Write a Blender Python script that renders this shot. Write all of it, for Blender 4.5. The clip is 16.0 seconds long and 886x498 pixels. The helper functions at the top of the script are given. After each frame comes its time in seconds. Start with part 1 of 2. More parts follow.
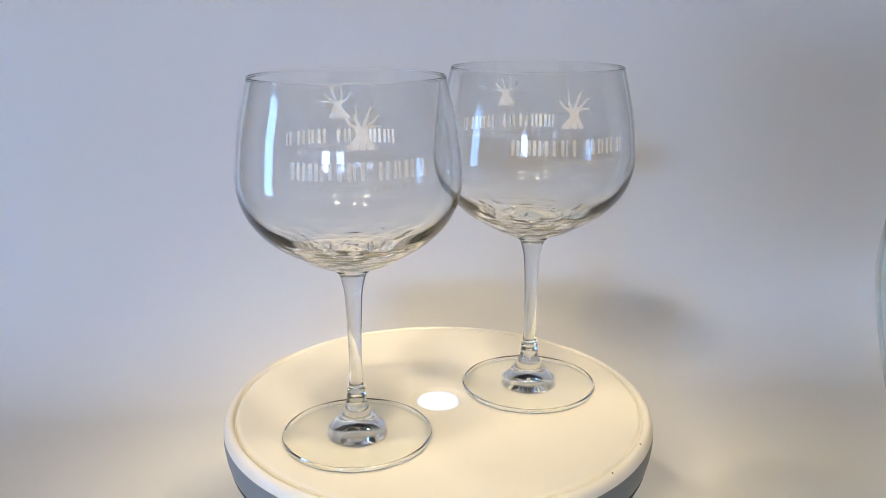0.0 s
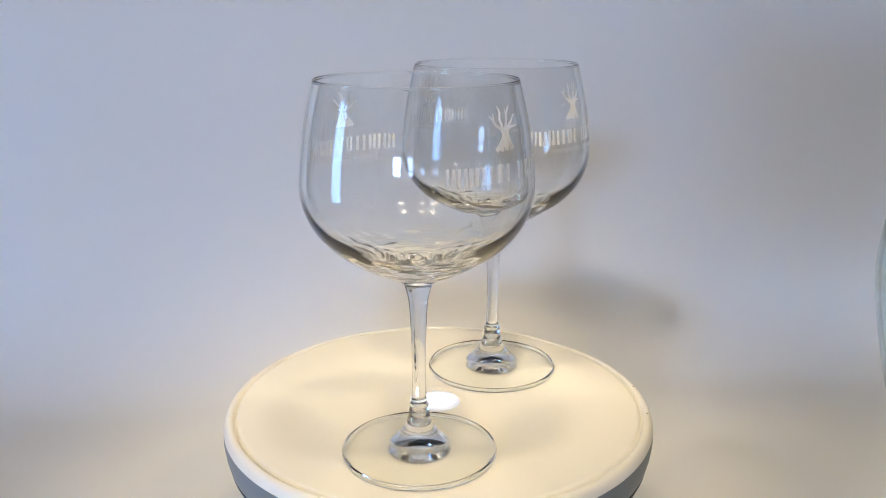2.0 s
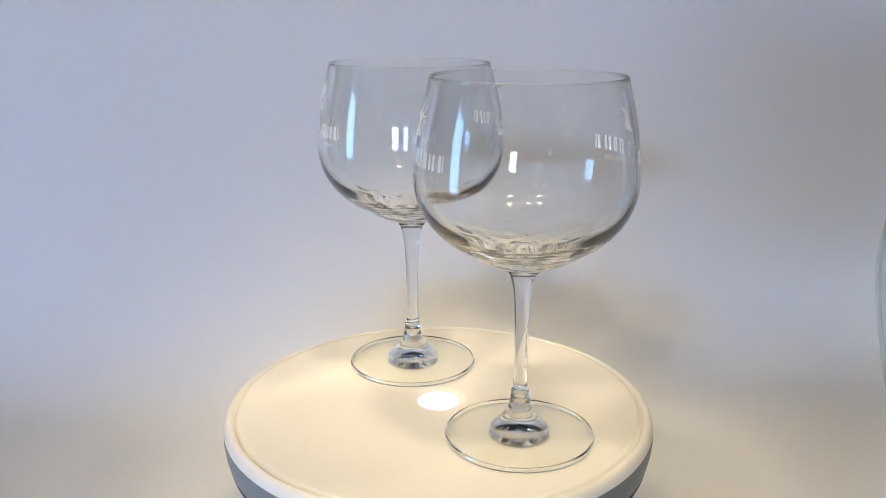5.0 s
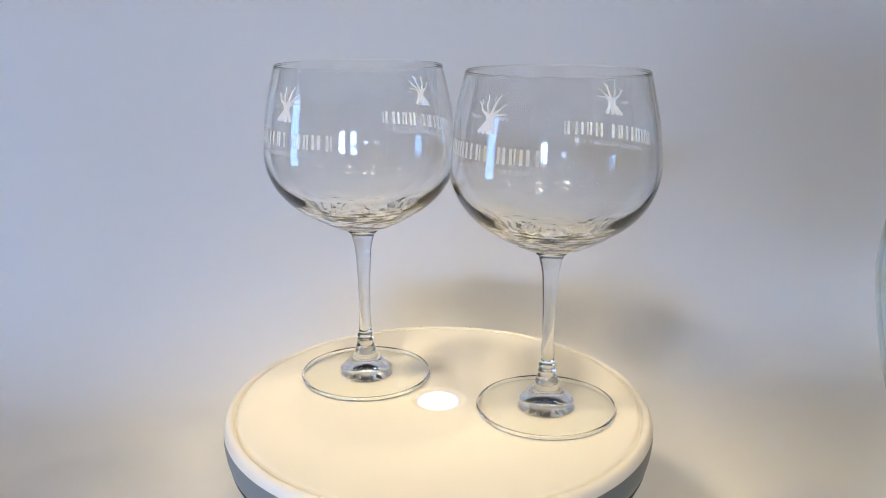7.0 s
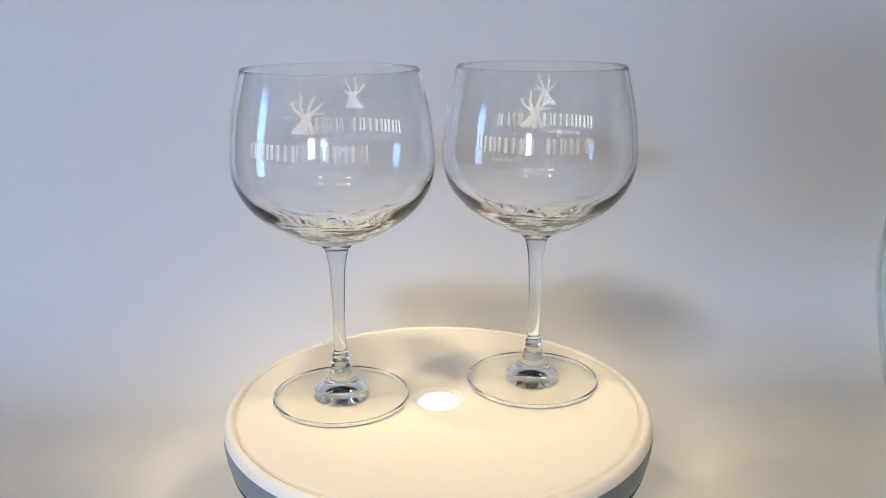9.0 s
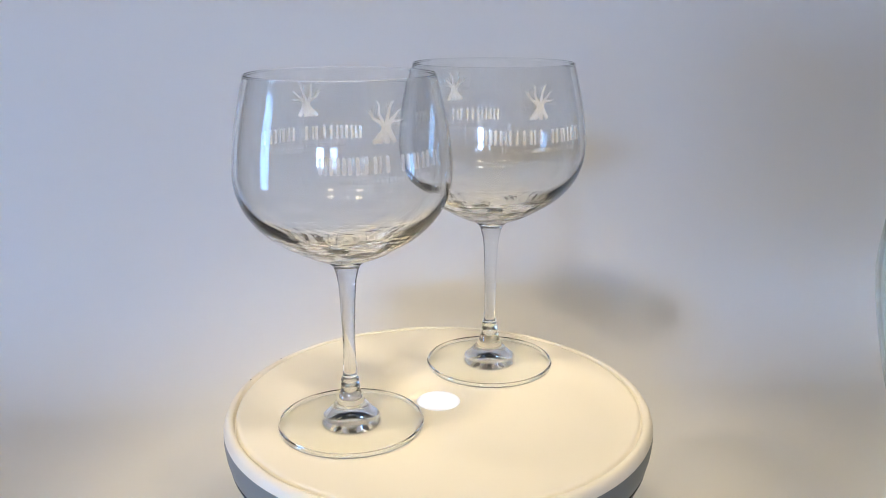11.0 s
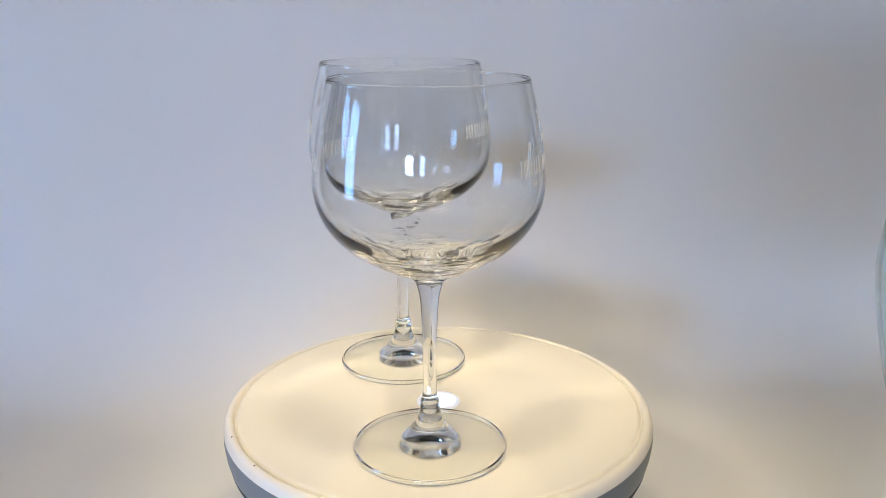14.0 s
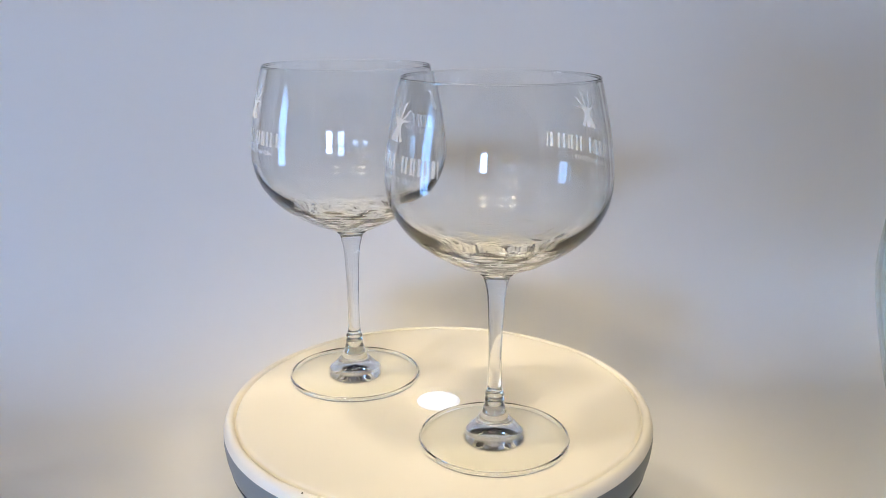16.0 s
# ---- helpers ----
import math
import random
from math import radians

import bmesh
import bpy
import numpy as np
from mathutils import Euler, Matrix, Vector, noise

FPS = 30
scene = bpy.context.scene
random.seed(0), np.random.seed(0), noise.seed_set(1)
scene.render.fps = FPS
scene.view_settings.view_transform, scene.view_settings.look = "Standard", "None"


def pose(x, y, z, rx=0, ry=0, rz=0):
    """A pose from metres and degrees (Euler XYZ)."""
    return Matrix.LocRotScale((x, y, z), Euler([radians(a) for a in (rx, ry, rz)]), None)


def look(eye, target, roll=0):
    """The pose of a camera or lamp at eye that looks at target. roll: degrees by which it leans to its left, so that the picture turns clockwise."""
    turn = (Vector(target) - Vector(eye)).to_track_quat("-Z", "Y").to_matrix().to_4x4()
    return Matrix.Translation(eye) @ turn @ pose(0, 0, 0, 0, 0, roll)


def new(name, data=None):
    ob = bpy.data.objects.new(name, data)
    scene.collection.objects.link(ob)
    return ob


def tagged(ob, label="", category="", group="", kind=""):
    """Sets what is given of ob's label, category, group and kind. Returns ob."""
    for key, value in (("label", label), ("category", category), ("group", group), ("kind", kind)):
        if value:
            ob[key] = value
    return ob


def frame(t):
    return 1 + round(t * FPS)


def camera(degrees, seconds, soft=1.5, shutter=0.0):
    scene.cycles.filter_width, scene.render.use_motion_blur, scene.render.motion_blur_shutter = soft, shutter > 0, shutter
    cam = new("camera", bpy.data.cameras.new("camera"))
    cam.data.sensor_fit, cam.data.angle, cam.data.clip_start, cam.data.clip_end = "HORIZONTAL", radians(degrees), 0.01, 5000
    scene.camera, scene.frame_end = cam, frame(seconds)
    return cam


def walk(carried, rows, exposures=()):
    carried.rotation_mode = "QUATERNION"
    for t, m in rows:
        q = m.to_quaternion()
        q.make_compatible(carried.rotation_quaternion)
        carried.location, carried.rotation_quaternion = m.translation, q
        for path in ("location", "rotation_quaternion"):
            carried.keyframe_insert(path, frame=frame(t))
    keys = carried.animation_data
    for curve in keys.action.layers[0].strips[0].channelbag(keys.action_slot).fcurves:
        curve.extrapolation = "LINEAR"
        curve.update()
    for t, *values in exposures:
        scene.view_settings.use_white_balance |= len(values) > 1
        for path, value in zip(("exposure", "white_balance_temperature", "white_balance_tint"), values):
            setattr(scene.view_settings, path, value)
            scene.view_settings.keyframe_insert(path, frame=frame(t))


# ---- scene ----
# A rotating display stand with two gin glasses before a white paper sweep. The axis of the stand is x = y = 0,
# its top is z = 0, the table under it is z = FLOOR.
FLOOR = -0.110
SECONDS = 16.0
TURN = 17.575            # degrees a second, counter-clockwise from above

cam = camera(54.24, SECONDS, soft=0.6)
eye = pose(0, -0.4888, 0.2342, 90 - 15.756, 0, -0.32)
walk(cam, [(0.0, eye), (SECONDS, eye)], exposures=[(0.0, 0.0), (SECONDS, 0.0)])

# ---- light ----
WINDOW_BLUE = (0.34, 0.55, 1.0)
SHADE_BLUE = (0.20, 0.46, 1.0)      # the clear sky away from the sun, outside the west window
LAMP_WARM = (1.0, 0.81, 0.53)
world = bpy.data.worlds.new("world")
scene.world = world
world.use_nodes = True
world.node_tree.nodes["Background"].inputs[0].default_value = (0.5, 0.6, 0.8, 1)
world.node_tree.nodes["Background"].inputs[1].default_value = 0.02


# room: x from RX0 to RX1, y from RY0 to RY1, z from RZ0 to RZ1
RX0, RX1, RY0, RY1, RZ0, RZ1 = -1.9, 1.9, -2.7, 1.3, -0.82, 1.68
# windows in the wall behind the camera: x0, x1, z0, z1, brightness of the sky outside
WINDOWS = [(-1.06, -0.66, 0.21, 0.505, 98.0), (-0.37, 0.0, 0.21, 0.505, 22.0),
           (0.14, 0.41, 0.42, 0.575, 9.0), (0.67, 0.96, 0.42, 0.575, 9.0)]
# window in the west wall: y0, y1, z0, z1
WEST_WINDOW = (-0.62, -0.22, -0.35, 0.65)
WEST_GLOW = 12.5

# spotlights over the table and, at the end, two added over the room behind it to warm the paper: place of the lens,
# power, radius of the lens, spread of the beam in degrees
SPOTS = [((0.30, -0.50, 1.34), 0.124, 0.075, 24), ((-0.30, -0.50, 1.34), 0.124, 0.075, 24), ((-0.08, -0.53, 1.36), 0.014, 0.050, 24),
         ((0.76, -0.10, 1.08), 0.10, 0.035, 26), ((-0.76, -0.10, 1.08), 0.10, 0.035, 26),
         ((-0.95, -1.90, 1.45), 8.2, 0.060, 180), ((-0.70, -2.15, 1.45), 6.0, 0.060, 180)]
AIM = (0.0, 0.04, 0.0)
for at, power, r, spread in SPOTS:
    beam = bpy.data.lights.new("spotlight_beam", "AREA")
    beam.shape, beam.size, beam.energy, beam.color, beam.spread = "DISK", 2 * r, power, LAMP_WARM, radians(spread)
    new("spotlight_beam", beam).matrix_basis = look(at, AIM) @ pose(0, 0, -0.006)


# ---- materials ----
def material(name):
    m = bpy.data.materials.new(name)
    m.use_nodes = True
    return m, m.node_tree.nodes, m.node_tree.links, m.node_tree.nodes["Principled BSDF"]


def surface(name, a, b, scale, rough=0.5, bump=0.1, fine=400.0, rough_var=0.08, metal=0.0, specular=0.5):
    """Two tones mixed by broad noise, with fine grain in the relief and the gloss."""
    m, n, l, p = material(name)
    co = n.new("ShaderNodeTexCoord")
    big, small = n.new("ShaderNodeTexNoise"), n.new("ShaderNodeTexNoise")
    big.inputs["Scale"].default_value, small.inputs["Scale"].default_value = scale, fine
    big.inputs["Detail"].default_value = small.inputs["Detail"].default_value = 4
    mix = n.new("ShaderNodeMix")
    mix.data_type = "RGBA"
    mix.inputs[6].default_value, mix.inputs[7].default_value = (*a, 1), (*b, 1)
    for t in (big, small):
        l.new(co.outputs["Object"], t.inputs["Vector"])
    l.new(big.outputs["Fac"], mix.inputs[0])
    l.new(mix.outputs[2], p.inputs["Base Color"])
    r = n.new("ShaderNodeMapRange")
    r.inputs[3].default_value, r.inputs[4].default_value = rough - rough_var, rough + rough_var
    l.new(small.outputs["Fac"], r.inputs[0])
    l.new(r.outputs[0], p.inputs["Roughness"])
    bp = n.new("ShaderNodeBump")
    bp.inputs["Strength"].default_value, bp.inputs["Distance"].default_value = bump, 0.0006
    l.new(small.outputs["Fac"], bp.inputs["Height"])
    l.new(bp.outputs[0], p.inputs["Normal"])
    p.inputs["Metallic"].default_value = metal
    p.inputs["Specular IOR Level"].default_value = specular
    return m


def glass_material(name, colour, rough=0.0, wave=0.0, ripple=0.0):
    m, n, l, p = material(name)
    n.remove(p)
    g = n.new("ShaderNodeBsdfGlass")
    g.inputs["Color"].default_value = (*colour, 1)
    g.inputs["Roughness"].default_value = rough
    g.inputs["IOR"].default_value = 1.5
    if wave:
        # slight waves all over, and pressed ripples that run round the thick base of the bowl
        co, t, bp, fine = n.new("ShaderNodeTexCoord"), n.new("ShaderNodeTexNoise"), n.new("ShaderNodeBump"), n.new("ShaderNodeBump")
        t.inputs["Scale"].default_value, t.inputs["Detail"].default_value = 60, 1
        bp.inputs["Strength"].default_value, bp.inputs["Distance"].default_value = wave, 0.0005
        l.new(co.outputs["Object"], t.inputs["Vector"])
        l.new(t.outputs["Fac"], bp.inputs["Height"])
        size, rip, xyz, low = n.new("ShaderNodeMapping"), n.new("ShaderNodeTexNoise"), n.new("ShaderNodeSeparateXYZ"), n.new("ShaderNodeMapRange")
        size.inputs["Scale"].default_value = (70, 70, 380)
        rip.inputs["Scale"].default_value, rip.inputs["Detail"].default_value = 1.0, 2
        low.inputs[1].default_value, low.inputs[2].default_value, low.inputs[3].default_value, low.inputs[4].default_value = 0.098, 0.118, ripple, 0.0
        low.interpolation_type = "SMOOTHSTEP"
        above, only = n.new("ShaderNodeMath"), n.new("ShaderNodeMath")
        above.operation, above.inputs[1].default_value, only.operation = "GREATER_THAN", 0.098, "MULTIPLY"
        l.new(co.outputs["Object"], size.inputs[0])
        l.new(size.outputs[0], rip.inputs["Vector"])
        l.new(rip.outputs["Fac"], fine.inputs["Height"])
        l.new(co.outputs["Object"], xyz.inputs[0])
        l.new(xyz.outputs["Z"], low.inputs[0])
        l.new(xyz.outputs["Z"], above.inputs[0])
        l.new(low.outputs[0], only.inputs[0])
        l.new(above.outputs[0], only.inputs[1])
        l.new(only.outputs[0], fine.inputs["Strength"])
        fine.inputs["Distance"].default_value = 0.0018
        l.new(bp.outputs[0], fine.inputs["Normal"])
        l.new(fine.outputs[0], g.inputs["Normal"])
    l.new(g.outputs[0], n["Material Output"].inputs["Surface"])
    return m


def foot_material():
    """Clear glass that is solid in the knop, and so thin in the disc that it lets most of the view and the light straight through."""
    m = glass_material("clear_foot_glass", (0.995, 0.998, 0.997))
    n, l = m.node_tree.nodes, m.node_tree.links
    co, flat, far, thin = (n.new("ShaderNode" + k) for k in ("TexCoord", "VectorMath", "VectorMath", "MapRange"))
    flat.operation, flat.inputs[1].default_value, far.operation = "MULTIPLY", (1, 1, 0), "LENGTH"
    thin.interpolation_type = "SMOOTHSTEP"
    thin.inputs[1].default_value, thin.inputs[2].default_value, thin.inputs[3].default_value, thin.inputs[4].default_value = 0.0150, 0.0180, 0.0, 0.88
    mix, clear = n.new("ShaderNodeMixShader"), n.new("ShaderNodeBsdfTransparent")
    clear.inputs[0].default_value = (0.985, 0.992, 0.992, 1)
    l.new(co.outputs["Object"], flat.inputs[0])
    l.new(flat.outputs[0], far.inputs[0])
    l.new(far.outputs["Value"], thin.inputs[0])
    l.new(thin.outputs[0], mix.inputs[0])
    l.new(n["Glass BSDF"].outputs[0], mix.inputs[1])
    l.new(clear.outputs[0], mix.inputs[2])
    l.new(mix.outputs[0], n["Material Output"].inputs["Surface"])
    return m


def glow(name, colour, strength):
    m, n, l, p = material(name)
    p.inputs["Base Color"].default_value = (0.9, 0.9, 0.9, 1)
    p.inputs["Emission Color"].default_value = (*colour, 1)
    p.inputs["Emission Strength"].default_value = strength
    return m


def print_material():
    """Thin screen-printed white enamel: part of the light goes through it, and it does not cover fully."""
    m, n, l, p = material("white_enamel_print")
    n.remove(p)
    d, t, gap = n.new("ShaderNodeBsdfDiffuse"), n.new("ShaderNodeBsdfTranslucent"), n.new("ShaderNodeBsdfTransparent")
    d.inputs[0].default_value = t.inputs[0].default_value = (0.90, 0.90, 0.88, 1)
    ink, cover = n.new("ShaderNodeMixShader"), n.new("ShaderNodeMixShader")
    ink.inputs[0].default_value = 0.12
    co, grain, r = n.new("ShaderNodeTexCoord"), n.new("ShaderNodeTexNoise"), n.new("ShaderNodeMapRange")
    grain.inputs["Scale"].default_value = 900
    r.inputs[3].default_value, r.inputs[4].default_value = 0.40, 0.62
    l.new(co.outputs["Object"], grain.inputs["Vector"])
    l.new(grain.outputs["Fac"], r.inputs[0])
    l.new(r.outputs[0], cover.inputs[0])
    l.new(d.outputs[0], ink.inputs[1])
    l.new(t.outputs[0], ink.inputs[2])
    l.new(gap.outputs[0], cover.inputs[1])
    l.new(ink.outputs[0], cover.inputs[2])
    l.new(cover.outputs[0], n["Material Output"].inputs["Surface"])
    return m


def led_glow():
    """A diffusing lens, brightest over the diode and fading towards its edge."""
    m = glow("led_lens", (0.84, 0.90, 1.0), 1.0)
    n, l, p = m.node_tree.nodes, m.node_tree.links, m.node_tree.nodes["Principled BSDF"]
    co, far, r = n.new("ShaderNodeTexCoord"), n.new("ShaderNodeVectorMath"), n.new("ShaderNodeMapRange")
    far.operation, r.interpolation_type = "LENGTH", "SMOOTHSTEP"
    r.inputs[1].default_value, r.inputs[2].default_value, r.inputs[3].default_value, r.inputs[4].default_value = 0.005, 0.0136, 1.8, 0.35
    l.new(co.outputs["Object"], far.inputs[0])
    l.new(far.outputs["Value"], r.inputs[0])
    l.new(r.outputs[0], p.inputs["Emission Strength"])
    tint = n.new("ShaderNodeMix")
    tint.data_type = "RGBA"
    tint.inputs[6].default_value, tint.inputs[7].default_value = (0.30, 0.52, 1.0, 1), (0.86, 0.92, 1.0, 1)
    edge = n.new("ShaderNodeMapRange")
    edge.inputs[1].default_value, edge.inputs[2].default_value, edge.inputs[3].default_value, edge.inputs[4].default_value = 0.0082, 0.0122, 1.0, 0.0
    l.new(far.outputs["Value"], edge.inputs[0])
    l.new(edge.outputs[0], tint.inputs[0])
    l.new(tint.outputs[2], p.inputs["Emission Color"])
    return m


PAPER = surface("white_paper", (0.80, 0.80, 0.79), (0.84, 0.84, 0.83), 3.0, 0.75, 0.05, 700, specular=0.25)
PLASTIC = surface("cream_white_plastic", (0.83, 0.81, 0.75), (0.86, 0.84, 0.785), 14.0, 0.42, 0.05, 1800)
# the same plastic, with the shade on the stand's sides put into the colour
SHADED_PLASTIC = surface("shaded_white_plastic", (0.22, 0.25, 0.265), (0.25, 0.28, 0.295), 14.0, 0.42, 0.05, 1800)
SEAM = surface("black_seam_rubber", (0.012, 0.012, 0.013), (0.02, 0.02, 0.02), 80, 0.7)
WALL = surface("room_wall_paint", (0.060, 0.056, 0.052), (0.072, 0.067, 0.062), 2.0, 0.85, 0.2, 120)
CEILING = surface("ceiling_paint", (0.060, 0.057, 0.054), (0.072, 0.069, 0.066), 2.0, 0.9, 0.2, 120)
FLOORING = surface("dark_oak_floor", (0.05, 0.035, 0.024), (0.08, 0.052, 0.034), 6.0, 0.45, 0.2, 90)
TABLE_WOOD = surface("dark_table_wood", (0.035, 0.024, 0.018), (0.055, 0.038, 0.027), 9.0, 0.4, 0.2, 150)
FRAME_PAINT = surface("white_window_paint", (0.74, 0.74, 0.72), (0.8, 0.8, 0.78), 8.0, 0.45, 0.1, 200)
LAMP_METAL = surface("brushed_lamp_metal", (0.35, 0.35, 0.36), (0.45, 0.45, 0.45), 30, 0.35, 0.1, 300, metal=1.0)
SPECK = surface("dark_speck", (0.03, 0.025, 0.02), (0.05, 0.04, 0.03), 500, 0.8)
GLASS = glass_material("clear_glass", (0.995, 0.998, 0.997), 0.0, 0.03, 1.0)
FOOT_GLASS = foot_material()
TEAL_GLASS = glass_material("pale_teal_glass", (0.945, 0.985, 0.985), 0.0)
LAMP_GLASS = glow("lamp_lens", LAMP_WARM, 12.0)
LENS = led_glow()
PRINT = print_material()


# ---- mesh helpers ----
def smooth(profile, steps):
    """A Catmull-Rom curve through (r, z) points."""
    p = [profile[0]] + list(profile) + [profile[-1]]
    out = []
    for i in range(1, len(p) - 2):
        a, b, c, d = (np.array(q, float) for q in p[i - 1:i + 3])
        for k in range(steps):
            t = k / steps
            out.append(0.5 * (2 * b + (c - a) * t + (2 * a - 5 * b + 4 * c - d) * t * t + (3 * b - a - 3 * c + d) * t ** 3))
    out.append(np.array(profile[-1], float))
    return [(max(float(r), 0.0), float(z)) for r, z in out]


def lathe(profile, segments=96, wobble=0.0):
    """A surface of revolution; the profile runs so that the outside is on its right-hand side going up."""
    bm = bmesh.new()
    rings = []
    for r, z in profile:
        if r < 1e-6:
            rings.append([bm.verts.new((0, 0, z))])
        else:
            rings.append([bm.verts.new((r * math.cos(a), r * math.sin(a), z))
                          for a in (2 * math.pi * k / segments for k in range(segments))])
    for lo, hi in zip(rings, rings[1:]):
        for k in range(segments):
            j = (k + 1) % segments
            if len(lo) == 1 and len(hi) == 1:
                continue
            if len(lo) == 1:
                bm.faces.new((lo[0], hi[j], hi[k]))
            elif len(hi) == 1:
                bm.faces.new((lo[k], lo[j], hi[0]))
            else:
                bm.faces.new((lo[k], lo[j], hi[j], hi[k]))
    return bm


def box(bm, x0, x1, y0, y1, z0, z1, bevel=0.0):
    vs = [bm.verts.new((x, y, z)) for z in (z0, z1) for y in (y0, y1) for x in (x0, x1)]
    fs = [bm.faces.new([vs[i] for i in q]) for q in ((0, 2, 3, 1), (4, 5, 7, 6), (0, 1, 5, 4), (2, 6, 7, 3), (0, 4, 6, 2), (1, 3, 7, 5))]
    if bevel:
        edges = list({e for f in fs for e in f.edges})
        bmesh.ops.bevel(bm, geom=edges, offset=bevel, segments=2, affect="EDGES", profile=0.5)
    return bm


def boxes(*rows, bevel=0.0):
    bm = bmesh.new()
    for row in rows:
        box(bm, *row, bevel=bevel)
    return bm


def mesh_of(name, bm, mat, shade=True):
    me = bpy.data.meshes.new(name)
    bm.to_mesh(me)
    bm.free()
    me.materials.append(mat)
    if shade:
        me.polygons.foreach_set("use_smooth", [True] * len(me.polygons))
    return me


def part(name, bm, mat, parent=None, label="", shade=True):
    ob = new(name, mesh_of(name, bm, mat, shade))
    if parent:
        ob.parent = parent
    if label:
        ob["label"] = label
    return ob


def structure(name, bm, mat, label, category, shade=False):
    return tagged(part(name, bm, mat, None, "", shade), label, category, kind="structure")


# ---- the room ----
T = 0.12
structure("floor", boxes((RX0, RX1, RY0, RY1, RZ0 - T, RZ0)), FLOORING, "dark oak floor of the room", "floor")
structure("ceiling", boxes((RX0 - T, RX1 + T, RY0 - T, RY1 + T, RZ1, RZ1 + T)), CEILING, "plain dark grey painted ceiling", "ceiling")


def side_wall(name, x, hole):
    y0, y1, z0, z1 = hole
    structure(name, boxes((x, x + T, RY0 - T, y0, RZ0 - T, RZ1), (x, x + T, y1, RY1 + T, RZ0 - T, RZ1),
                          (x, x + T, y0, y1, RZ0 - T, z0), (x, x + T, y0, y1, z1, RZ1)), WALL, "dark taupe painted wall with a narrow window opening", "wall")


side_wall("wall_west", RX0 - T, WEST_WINDOW)
structure("wall_east", boxes((RX1, RX1 + T, RY0 - T, RY1 + T, RZ0 - T, RZ1)), WALL, "plain dark taupe painted wall", "wall")
structure("wall_north", boxes((RX0, RX1, RY1, RY1 + T, RZ0 - T, RZ1)), WALL, "plain dark taupe painted wall behind the paper", "wall")


def south_wall():
    """A wall with four window openings; the piers between them are full height."""
    rows, x = [], RX0
    for x0, x1, z0, z1, _ in WINDOWS:
        rows += [(x, x0, RY0 - T, RY0, RZ0 - T, RZ1), (x0, x1, RY0 - T, RY0, RZ0 - T, z0), (x0, x1, RY0 - T, RY0, z1, RZ1)]
        x = x1
    structure("wall_south", boxes(*rows, (x, RX1, RY0 - T, RY0, RZ0 - T, RZ1)), WALL, "dark taupe painted wall with four small window openings", "wall")


south_wall()


def window(name, width, height, m, strength, colour=WINDOW_BLUE):
    """A casement window with the sky outside; it looks along its own -y."""
    w = tagged(new(name), "white painted casement window with bright sky outside", "window", "windows", "structure")
    w.matrix_basis = m
    hx, hz, b = width / 2, height / 2, 0.018
    part("window_frame", boxes((-hx, -hx + b, -0.03, 0.03, -hz, hz), (hx - b, hx, -0.03, 0.03, -hz, hz),
                               (-hx + b, hx - b, -0.03, 0.03, -hz, -hz + b), (-hx + b, hx - b, -0.03, 0.03, hz - b, hz)), FRAME_PAINT, w, shade=False)
    part("glazing_bar", boxes((-hx + b, hx - b, -0.02, 0.02, -0.25 * height, -0.25 * height + 0.016)), FRAME_PAINT, w, shade=False)
    sky = structure("backdrop_sky", boxes((-hx - 0.02, hx + 0.02, -0.14, -0.12, -hz - 0.02, hz + 0.02)), glow("bright_sky", colour, strength), "bright cool sky outside the window", "sky")
    sky.matrix_basis = m


for i, (x0, x1, z0, z1, sky_glow) in enumerate(WINDOWS):
    window("window_%d" % (i + 1), x1 - x0, z1 - z0, pose((x0 + x1) / 2, RY0 - 0.05, (z0 + z1) / 2), sky_glow)
y0, y1, z0, z1 = WEST_WINDOW
window("window_5", y1 - y0, z1 - z0, pose(RX0 - 0.05, (y0 + y1) / 2, (z0 + z1) / 2, 0, 0, -90), WEST_GLOW, SHADE_BLUE)


def spotlight(at, power, r, spread):
    """A small spotlight head on a stalk from the ceiling, its lens towards the stand."""
    s = tagged(new("spotlight"), "small brushed metal spotlight hanging from the ceiling, switched on", "lamp", "spotlights round the stand")
    s.matrix_basis = look(at, AIM)
    up = s.matrix_basis.to_3x3() @ Vector((0, 0, 1))
    rod = (RZ1 - at[2]) / up.z + 0.01
    k = r / 0.055
    part("housing", lathe([(0.058 * k, -0.004), (0.063 * k, -0.004), (0.066 * k, 0.0), (0.066 * k, 0.05), (0.058 * k, 0.09), (0.03 * k, 0.12), (0.012, 0.126), (0.0, 0.127)], 40), LAMP_METAL, s)
    part("stalk", lathe([(0.008, 0.12), (0.008, rod), (0.0, rod)], 16), LAMP_METAL, s)
    part("lens", lathe([(0.0, -0.002), (r, -0.0005), (r, 0.0)], 40), LAMP_GLASS, s, "glowing warm white lens")


for spot in SPOTS:
    spotlight(*spot)


# ---- the table and the paper sweep ----
def table():
    t = tagged(new("table"), "dark wooden table under the white paper sweep", "table")
    t.location = (0, -0.1, FLOOR - 0.0015)
    part("tabletop", boxes((-0.85, 0.85, -0.55, 0.55, -0.03, 0), bevel=0.003), TABLE_WOOD, t, shade=False)
    for x in (-0.8, 0.8):
        for y in (-0.5, 0.5):
            leg = part("leg", boxes((-0.03, 0.03, -0.03, 0.03, RZ0 - FLOOR + 0.0015, -0.03)), TABLE_WOOD, t, shade=False)
            leg.location = (x, y, 0)


table()
# the bend of the paper: where it leaves the table, the radius and angle of the tight bend, the radius above it
BEND_AT, BEND_R, BEND_ANGLE, UPPER_R, SKEW = 0.215, 0.10, 70.0, 0.60, 0.09


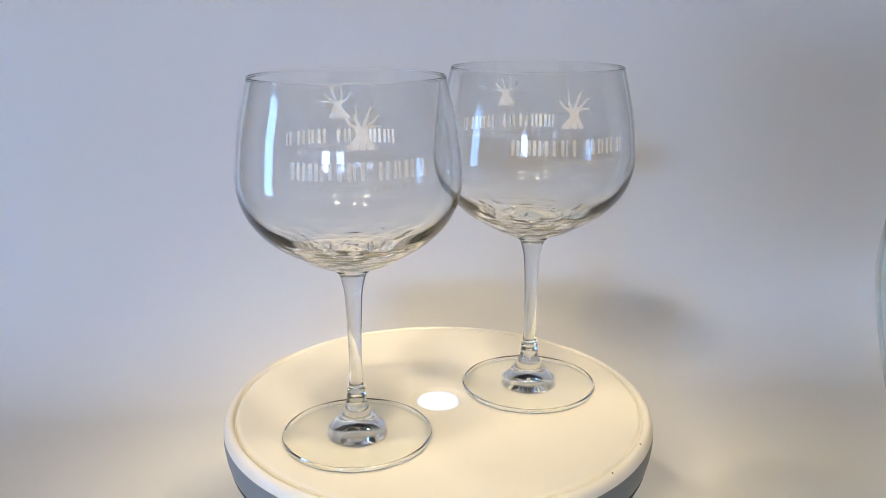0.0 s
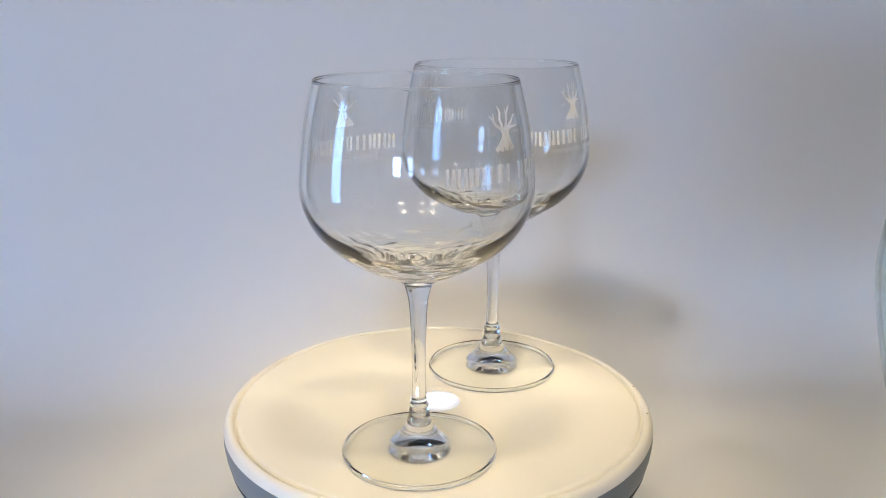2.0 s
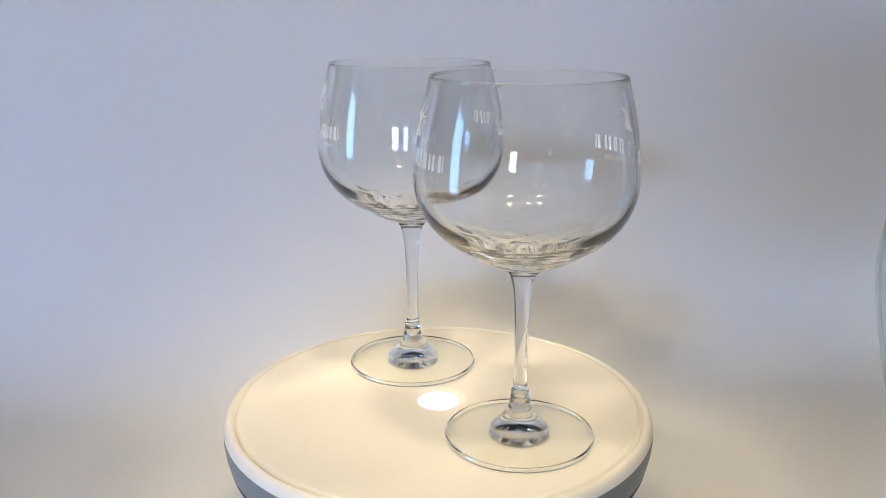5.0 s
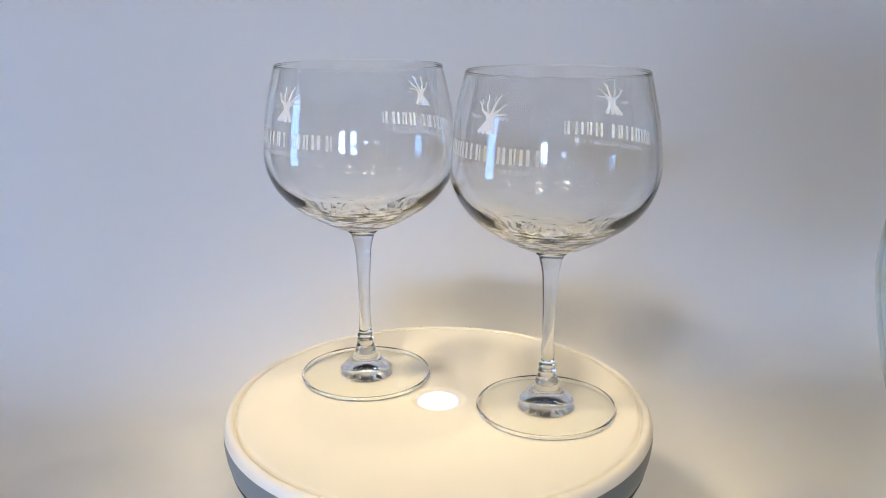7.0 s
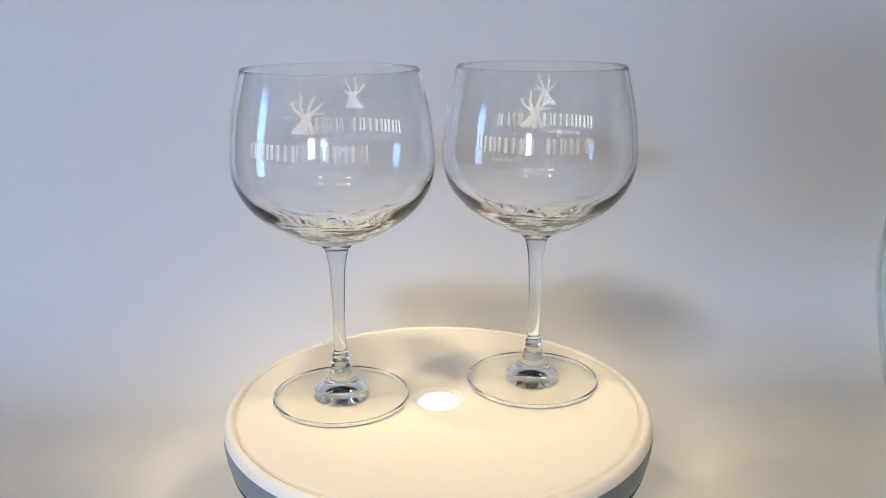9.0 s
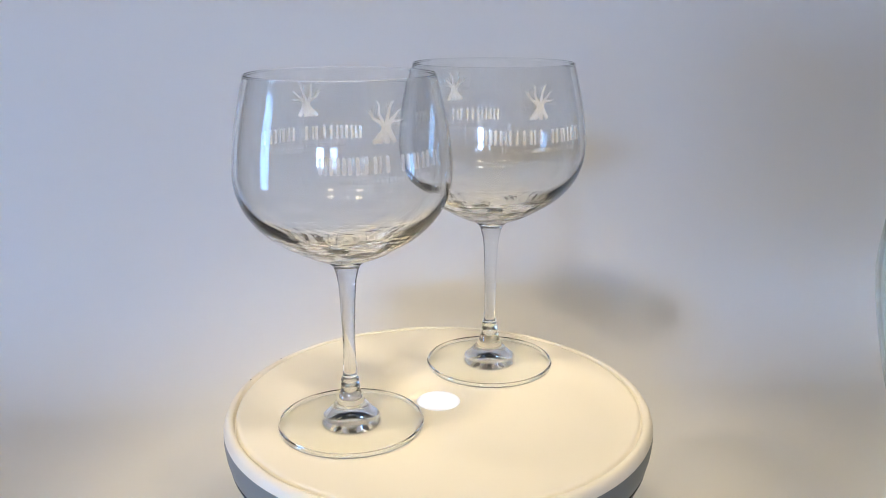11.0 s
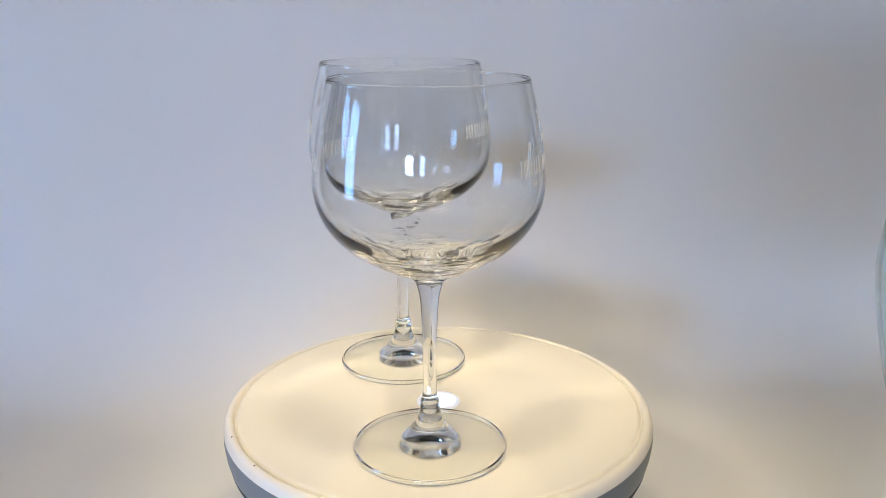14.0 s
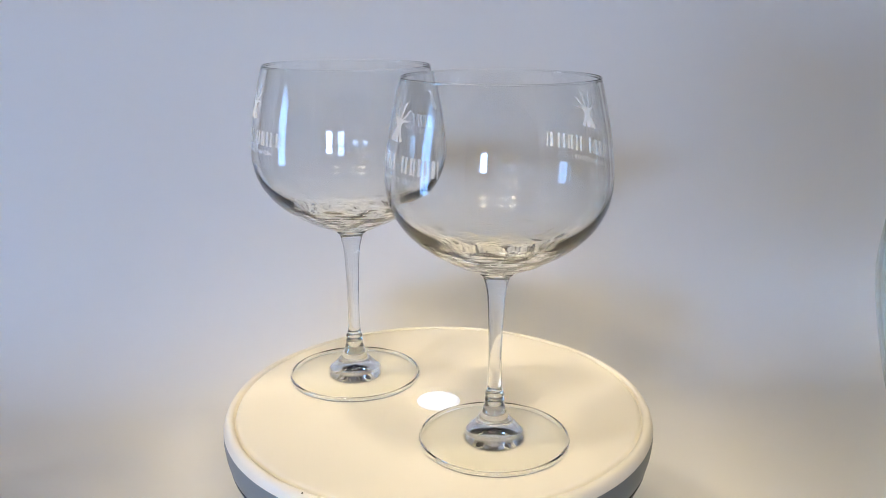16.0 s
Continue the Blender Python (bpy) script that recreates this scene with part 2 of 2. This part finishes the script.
def sweep():
    """One sheet of paper: flat on the table, curved up into a gently wavy upright back."""
    bm = bmesh.new()
    line = [(-0.41 + 0.03 * k, FLOOR) for k in range(21)]
    tight, top = radians(BEND_ANGLE), radians(88)
    line += [(BEND_AT + BEND_R * math.sin(a), FLOOR + BEND_R * (1 - math.cos(a))) for a in np.linspace(0, tight, 15)]
    y1, z1 = line[-1]
    line += [(y1 + UPPER_R * (math.sin(a) - math.sin(tight)), z1 + UPPER_R * (math.cos(tight) - math.cos(a))) for a in np.linspace(tight, top, 9)[1:]]
    y1, z1 = line[-1]
    line += [(y1, z1 + 0.03 * k) for k in range(1, 5)]
    xs = np.linspace(-0.50, 0.50, 61)
    grid = []
    for y, z in line:
        up = min(max((z - FLOOR) / 0.3, 0), 1)
        grid.append([bm.verts.new((x, y + SKEW * x * min(1, max(0, (y + 0.1) / 0.2)) + up * (0.006 * math.sin(7 * x + 1.1) + 0.0016 * math.sin(21 * x + 0.7) + 0.010 * noise.noise((2.4 * x, 1.3 * z, 0.4))), z)) for x in xs])
    for lo, hi in zip(grid, grid[1:]):
        for k in range(len(xs) - 1):
            bm.faces.new((lo[k], lo[k + 1], hi[k + 1], hi[k]))
    ob = structure("backdrop", bm, PAPER, "white seamless paper sweep curving up behind the stand", "backdrop", shade=True)
    th = ob.modifiers.new("thickness", "SOLIDIFY")
    th.thickness, th.offset = 0.0008, -1
    return ob


sweep()


# ---- the stand ----
def turntable():
    s = tagged(new("turntable"), "cream-white plastic rotating display stand with lit centre, on white paper", "display stand")
    s.location = (0, 0, FLOOR)
    h = -FLOOR
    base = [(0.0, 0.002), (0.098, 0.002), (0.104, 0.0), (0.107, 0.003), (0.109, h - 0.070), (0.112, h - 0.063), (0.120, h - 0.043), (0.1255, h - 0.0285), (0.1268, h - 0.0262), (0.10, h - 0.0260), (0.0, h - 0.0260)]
    part("base_body", lathe(base, 160), SHADED_PLASTIC, s)
    part("seam_ring", lathe([(0.1262, h - 0.0262), (0.1264, h - 0.0262), (0.1264, h - 0.0255), (0.1264, h - 0.0238), (0.1255, h - 0.0236)], 160), SEAM, s, "thin black seam line")
    plate = [(0.012, -0.0015), (0.0150, -0.0012), (0.0165, -0.0002), (0.018, 0.0), (0.05, 0.0), (0.1190, 0.0), (0.1208, -0.0002), (0.1216, -0.0009), (0.1219, -0.0030), (0.1225, -0.0036), (0.1231, -0.0030),
             (0.1233, -0.0008), (0.1240, -0.0002), (0.1256, -0.0002), (0.1272, -0.0010), (0.1282, -0.0026), (0.1288, -0.0040), (0.1293, -0.0062)]
    platter = part("platter", lathe(plate[::-1], 192), PLASTIC, s, "cream-white rotating plate with a groove near its edge")
    platter.location = (0, 0, h)
    # like the base body, the side is coloured darker for its shade
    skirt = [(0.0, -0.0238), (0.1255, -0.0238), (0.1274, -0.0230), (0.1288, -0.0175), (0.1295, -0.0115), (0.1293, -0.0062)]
    part("skirt", lathe(skirt, 192), SHADED_PLASTIC, platter, "white plastic side of the plate, its shade put into a darker colour")
    for a, r, size in SPECKS:
        d = part("speck", lathe([(0, -0.0002), (size, -0.0001), (size * 0.6, size * 0.5), (0, size * 0.6)], 8), SPECK, platter, "tiny dark crumb")
        d.location = (r * math.cos(radians(a)), r * math.sin(radians(a)), -0.0004)
    lens = part("led_lens", lathe([(0.0132, -0.0012), (0.0128, -0.0007), (0.009, -0.0003), (0.0, 0.0)], 64), LENS, s, "bright bluish-white light in the centre")
    lens.location = (0, 0, h)
    return s, platter


SPECKS = [(-27.0, 0.1255, 0.0007), (-44.0, 0.1258, 0.0006)]
stand, platter = turntable()

# ---- the glasses ----
# the bowl: its outside, the inside of its thick base, the inside of its thin wall, and the bead of its lip
OUTER = [(0.0084, 0.0982), (0.0125, 0.0996), (0.0215, 0.1032), (0.0318, 0.1088), (0.0414, 0.1152), (0.0490, 0.1226), (0.0540, 0.1300), (0.0572, 0.1385), (0.0585, 0.1475), (0.0581, 0.1560),
         (0.0560, 0.1735), (0.0524, 0.1900), (0.0502, 0.1990)]
INNER = [(0.0491, 0.1988), (0.0512, 0.1900), (0.0547, 0.1735), (0.0568, 0.1560), (0.0572, 0.1475), (0.0557, 0.1389), (0.0522, 0.1310), (0.0469, 0.1243), (0.0396, 0.1178), (0.0302, 0.1117), (0.0203, 0.1062),
         (0.0122, 0.1034), (0.0060, 0.1024), (0.0, 0.1026)]
STEM = [(0.0041, 0.0268), (0.0052, 0.0275), (0.0051, 0.0286), (0.0043, 0.0305), (0.0039, 0.0350), (0.0036, 0.0440), (0.0036, 0.0520), (0.0040, 0.0680), (0.0049, 0.0850), (0.0064, 0.0925), (0.0078, 0.0962), (0.0090, 0.0972), (0.0091, 0.0978), (0.0084, 0.0982)]
# the foot: hollowed underneath, a rounded edge, and a top that flares up into the knop under the stem
FOOT_UNDER = [(0.0, 0.0064), (0.005, 0.0056), (0.010, 0.0039), (0.014, 0.0023), (0.018, 0.0012), (0.026, 0.0005), (0.0395, 0.0002)]
FOOT_EDGE = [(0.0399, 0.0006), (0.0401, 0.0014), (0.0400, 0.0022)]
FOOT_TOP = [(0.0398, 0.0025), (0.0340, 0.0032), (0.0265, 0.0041), (0.0205, 0.0051), (0.0170, 0.0062), (0.0145, 0.0078), (0.0122, 0.0102), (0.0094, 0.0134), (0.0074, 0.0166), (0.0062, 0.0200),
            (0.0056, 0.0225), (0.0053, 0.0252), (0.0041, 0.0268)]
OUTSIDE = smooth(OUTER, 6)


def bowl_radius(z):
    for (r0, z0), (r1, z1) in zip(OUTSIDE, OUTSIDE[1:]):
        if z0 <= z <= z1:
            return r0 + (r1 - r0) * (z - z0) / (z1 - z0)
    return OUTSIDE[-1][0]


def wrapped(bm, turn, lift=0.00012):
    """Lays a flat drawing (x along the girth, y as the height) on the outside of the bowl, facing the angle turn."""
    for v in bm.verts:
        r = bowl_radius(v.co.y) + lift
        a = radians(turn) + v.co.x / bowl_radius(0.165)
        v.co = (r * math.cos(a), r * math.sin(a), v.co.y)
    return bm


def strip(bm, pts):
    """A flat tapered stroke through (x, y, width) points."""
    pts = [np.array(q) for q in pts]
    left, right = [], []
    for i, q in enumerate(pts):
        d = pts[min(i + 1, len(pts) - 1)][:2] - pts[max(i - 1, 0)][:2]
        nrm = np.array((-d[1], d[0])) / max(np.linalg.norm(d), 1e-9)
        left.append(bm.verts.new((*(q[:2] + nrm * q[2] / 2), 0)))
        right.append(bm.verts.new((*(q[:2] - nrm * q[2] / 2), 0)))
    for i in range(len(pts) - 1):
        bm.faces.new((left[i], right[i], right[i + 1], left[i + 1]))


def curvy(points, n=5):
    """A smooth stroke through (x, y, width) points."""
    p = [points[0]] + list(points) + [points[-1]]
    out = []
    for i in range(1, len(p) - 2):
        a, b, c, d = (np.array(q, float) for q in p[i - 1:i + 3])
        out += [0.5 * (2 * b + (c - a) * t + (2 * a - 5 * b + 4 * c - d) * t * t + (3 * b - a - 3 * c + d) * t ** 3) for t in (k / n for k in range(n))]
    return out + [np.array(points[-1], float)]


def emblem():
    """A bare tree with a trunk of four strands and six crooked branches, 20 mm high, its foot at the origin."""
    bm = bmesh.new()
    mm = 0.001
    strokes = [[(-6.6, 0.2, 2.2), (-3.6, 3.4, 1.9), (-1.2, 6.6, 1.6), (-2.4, 9.6, 1.5), (-5.4, 11.4, 1.2), (-7.0, 14.0, 0.9), (-9.2, 15.4, 0.2)],
               [(-3.6, 0.0, 2.4), (-1.6, 3.6, 2.2), (-0.9, 7.6, 2.2), (-1.4, 11.0, 1.7), (-2.6, 14.0, 1.2), (-1.9, 16.6, 0.9), (-3.0, 19.6, 0.2)],
               [(0.2, -0.1, 3.0), (0.6, 4.0, 2.6), (0.7, 8.0, 2.4), (1.8, 11.6, 1.7), (3.2, 14.6, 1.2), (4.6, 17.4, 0.9), (6.6, 19.2, 0.2)],
               [(4.6, 0.2, 2.6), (3.0, 3.8, 2.1), (2.2, 7.0, 1.9), (3.4, 10.4, 1.4), (6.6, 12.6, 1.0), (8.6, 14.6, 0.7), (10.4, 14.8, 0.2)],
               [(2.6, 8.6, 1.2), (5.2, 10.0, 1.1), (8.0, 10.0, 0.8), (10.8, 10.6, 0.2)],
               [(-6.4, 12.8, 0.8), (-6.2, 15.0, 0.6), (-6.6, 16.6, 0.2)],
               [(3.4, 14.8, 0.7), (2.6, 16.6, 0.6), (3.0, 18.6, 0.2)]]
    for s in strokes:
        strip(bm, curvy([(x * mm, y * mm, 1.0 * w * mm) for x, y, w in s]))
    return bm


def lettering(text, height, width):
    """A line of text as a flat mesh, centred, of that letter height and total width."""
    cu = bpy.data.curves.new("lettering", "FONT")
    cu.body, cu.size, cu.resolution_u, cu.align_x = text, 1.0, 2, "CENTER"
    cu.space_character = 1.3
    ob = new("lettering", cu)
    me = bpy.data.meshes.new_from_object(ob)
    bpy.data.objects.remove(ob)
    bpy.data.curves.remove(cu)
    bm = bmesh.new()
    bm.from_mesh(me)
    bpy.data.meshes.remove(me)
    xs, ys = [v.co.x for v in bm.verts], [v.co.y for v in bm.verts]
    for v in bm.verts:
        v.co.x = (v.co.x - (min(xs) + max(xs)) / 2) * width / (max(xs) - min(xs))
        v.co.y = (v.co.y - min(ys)) * height / (max(ys) - min(ys))
    return bm


def moved(bm, x, y):
    for v in bm.verts:
        v.co.x, v.co.y = v.co.x + x, v.co.y + y
    return bm


def bars(spec, y0, y1):
    """Plain upright blocks in a row: (x, width) in millimetres, cut so that they can follow the bowl."""
    bm = bmesh.new()
    for x, w in spec:
        cols = [[bm.verts.new(((x + w * i / 2) * 0.001, y0 + (y1 - y0) * k / 4, 0)) for k in range(5)] for i in range(3)]
        for i in range(2):
            for k in range(4):
                bm.faces.new((cols[i][k], cols[i + 1][k], cols[i + 1][k + 1], cols[i][k + 1]))
    return bm


# the name on the glass as plain upright strokes: x and width in millimetres
WORDMARK = [(-34.0, 1.5), (-31.4, 1.5), (-28.8, 1.5), (-25.6, 1.6), (-22.9, 1.6), (-20.2, 1.6), (-16.6, 1.7), (-12.4, 1.7), (-8.0, 1.7), (-5.4, 1.1), (-1.8, 1.7),
            (6.4, 1.6), (9.6, 1.6), (13.4, 1.7), (15.8, 1.1), (19.0, 1.6), (22.4, 1.7), (27.4, 1.7), (30.2, 0.8)]


def bead(r, z, w, h, n=12):
    """The profile of a closed ring of oval section."""
    return [(r + w * math.cos(a), z + h * math.sin(a)) for a in (2 * math.pi * k / n for k in range(n + 1))]


def blown_bowl(segments=160):
    """The bowl in one piece: outside, rounded lip, thin wall, and an unevenly pooled and rippled thick base inside with a raised ring."""
    lip = [(0.04965 + 0.00058 * math.cos(a), 0.19948 + 0.00058 * math.sin(a)) for a in np.linspace(-0.6, math.pi + 0.6, 13)]
    inner = smooth(INNER, 10)
    bm = lathe(OUTSIDE + lip + inner, segments)
    for v in list(bm.verts)[len(OUTSIDE + lip) * segments:]:
        r = math.hypot(v.co.x, v.co.y)
        if v.co.z < 0.122 and r > 0.002:
            a, w = math.atan2(v.co.y, v.co.x), min(1, (0.122 - v.co.z) / 0.008)
            ring = 0.0010 * math.exp(-((r - 0.0090) / 0.0028) ** 2)
            pools = 0.0014 * noise.noise((v.co.x * 150, v.co.y * 150, 1.7)) + 0.0003 * noise.noise((v.co.x * 420, v.co.y * 420, 5.1))
            v.co.z += w * (ring + pools + 0.00020 * math.sin(r * 2300 + 1.8 * math.sin(3 * a)))
    return bm


def cut(bm, upper):
    """Two meshes out of one, by the middle of each face; they keep the normals of the whole, so that no seam shows."""
    bm.normal_update()
    out = []
    for side in (True, False):
        faces = [f for f in bm.faces if upper(f.calc_center_median()) == side]
        verts = list(dict.fromkeys(v for f in faces for v in f.verts))
        index = {v: i for i, v in enumerate(verts)}
        me = bpy.data.meshes.new("bowl")
        me.from_pydata([v.co for v in verts], [], [[index[v] for v in f.verts] for f in faces])
        me.polygons.foreach_set("use_smooth", [True] * len(faces))
        me.normals_split_custom_set_from_vertices([v.normal for v in verts])
        me.materials.append(GLASS)
        out.append(me)
    bm.free()
    return out


def gin_glass(turn):
    """A balloon gin glass; its prints face turn and the opposite side. Bowl, stem and foot share their seams."""
    g = tagged(new("gin_glass"), "clear balloon gin glass with white print, standing on the rotating stand", "drinking glass", "gin glasses on the stand")
    wall, base = cut(blown_bowl(), lambda c: c.z > 0.130)
    bowl = new("bowl", wall)
    bowl.parent = g
    tagged(bowl, "thin clear wall of the bowl")
    bowl.visible_shadow = False          # light goes through the thin wall as through a pane
    thick = new("bowl_base", base)
    thick.parent = g
    tagged(thick, "thick rippled clear base of the bowl")
    part("stem", lathe(smooth(STEM, 5), 64), GLASS, g)
    part("foot", lathe(smooth(FOOT_UNDER, 4) + smooth(FOOT_EDGE, 3) + smooth(FOOT_TOP, 6), 144), FOOT_GLASS, g, "clear flared foot with a rounded edge")
    part("foot_rim", lathe(bead(0.0411, 0.0016, 0.0011, 0.0015), 144), GLASS, g, "rounded clear edge of the foot")
    for side in (0, 180):
        a = turn + side
        part("tree_emblem", wrapped(moved(emblem(), -0.001, 0.1712), a), PRINT, bowl, "white printed tree emblem", False)
        for x, w in WORDMARK:
            part("print_block", wrapped(bars([(x, w)], 0.1574, 0.1652), a), PRINT, bowl, "plain white printed block", False)
        part("caption", wrapped(moved(lettering("HANDCRAFTED DRY GIN", 0.0024, 0.0480), 0, 0.1524), a), PRINT, bowl, "small white printed capitals", False)
        part("caption", wrapped(moved(lettering("TRADE", 0.0018, 0.0068), -0.0105, 0.1782), a), PRINT, bowl, "tiny white printed capitals", False)
        part("caption", wrapped(moved(lettering("MARK", 0.0018, 0.0060), 0.0090, 0.1782), a), PRINT, bowl, "tiny white printed capitals", False)
    return g


# orbit radius, angle at the start, side that the print faces at the start
ORBITS = [(0.0657, -134.54, -77.2), (0.0604, 19.22, -74.6)]
glasses = [gin_glass(p) for _, _, p in ORBITS]


# ---- a tinted vase beside the stand ----
def vase():
    v = tagged(new("vase"), "pale teal glass vase standing on the white paper", "vase")
    v.location = (0.3985, 0.05, FLOOR + 0.0005)
    prof = [(0.0, 0.004), (0.033, 0.003), (0.040, 0.0), (0.046, 0.003), (0.064, 0.022), (0.081, 0.050), (0.0925, 0.082), (0.0998, 0.125), (0.0985, 0.160), (0.0928, 0.200), (0.082, 0.250), (0.072, 0.29)]
    prof = [(r, z + 0.035 * min(1, z / 0.08)) for r, z in prof]
    inner = [(r - 0.004, z + (0.004 if r < 0.05 and z < 0.12 else 0)) for r, z in prof if r > 0.03][::-1] + [(0.0, 0.008)]
    part("vase_body", lathe(smooth(prof, 5) + smooth(inner, 5), 128), TEAL_GLASS, v).visible_shadow = False    # daylight goes through it as through a pane
    return v


vase()


# ---- the unseen tablet that films, in its clamp; made wide to shade the paper from the windows ----
def tablet_on_stand():
    p = tagged(new("tablet"), "unseen black tablet held level in a small clamp stand, sized to shade the paper", "tablet")
    p.matrix_basis = pose(0, -0.4888, 0.2342, -15.756, 0, -0.32) @ pose(0, -0.012, 0)
    part("tablet_body", boxes((-0.030, 0.165, -0.0085, 0.0, -0.135, 0.022), bevel=0.003), SEAM, p, shade=False)
    part("lens_ring", lathe([(0.0052, 0.0), (0.0060, 0.0), (0.0060, 0.0012), (0.0052, 0.0012), (0.0052, 0.0)], 32), LAMP_METAL, p).matrix_basis = pose(0, 0, 0, -90)
    st = tagged(new("tablet_stand"), "small black stand with a clamp, standing on the table", "stand")
    st.location = (0.068, -0.516, FLOOR - 0.0015)
    part("stand_base", lathe([(0.0, 0.0), (0.070, 0.0), (0.072, 0.003), (0.068, 0.008), (0.01, 0.012), (0.0, 0.012)], 48), SEAM, st)
    part("pole", lathe([(0.006, 0.010), (0.006, 0.212), (0.0, 0.212)], 24), LAMP_METAL, st)
    part("clamp", boxes((-0.035, 0.035, -0.016, 0.016, 0.208, 0.238), bevel=0.002), SEAM, st, shade=False)


tablet_on_stand()


# ---- what moves ----
def motions():
    times = [0.5 * k for k in range(int(SECONDS * 2) + 1)]
    walk(platter, [(t, pose(0, 0, -FLOOR, 0, 0, TURN * t)) for t in times])
    for g, (r, start, _) in zip(glasses, ORBITS):
        walk(g, [(t, pose(0.0003 + r * math.cos(radians(start + TURN * t)), 0.0004 + r * math.sin(radians(start + TURN * t)), 0.0002, 0, 0, TURN * t)) for t in times])


motions()
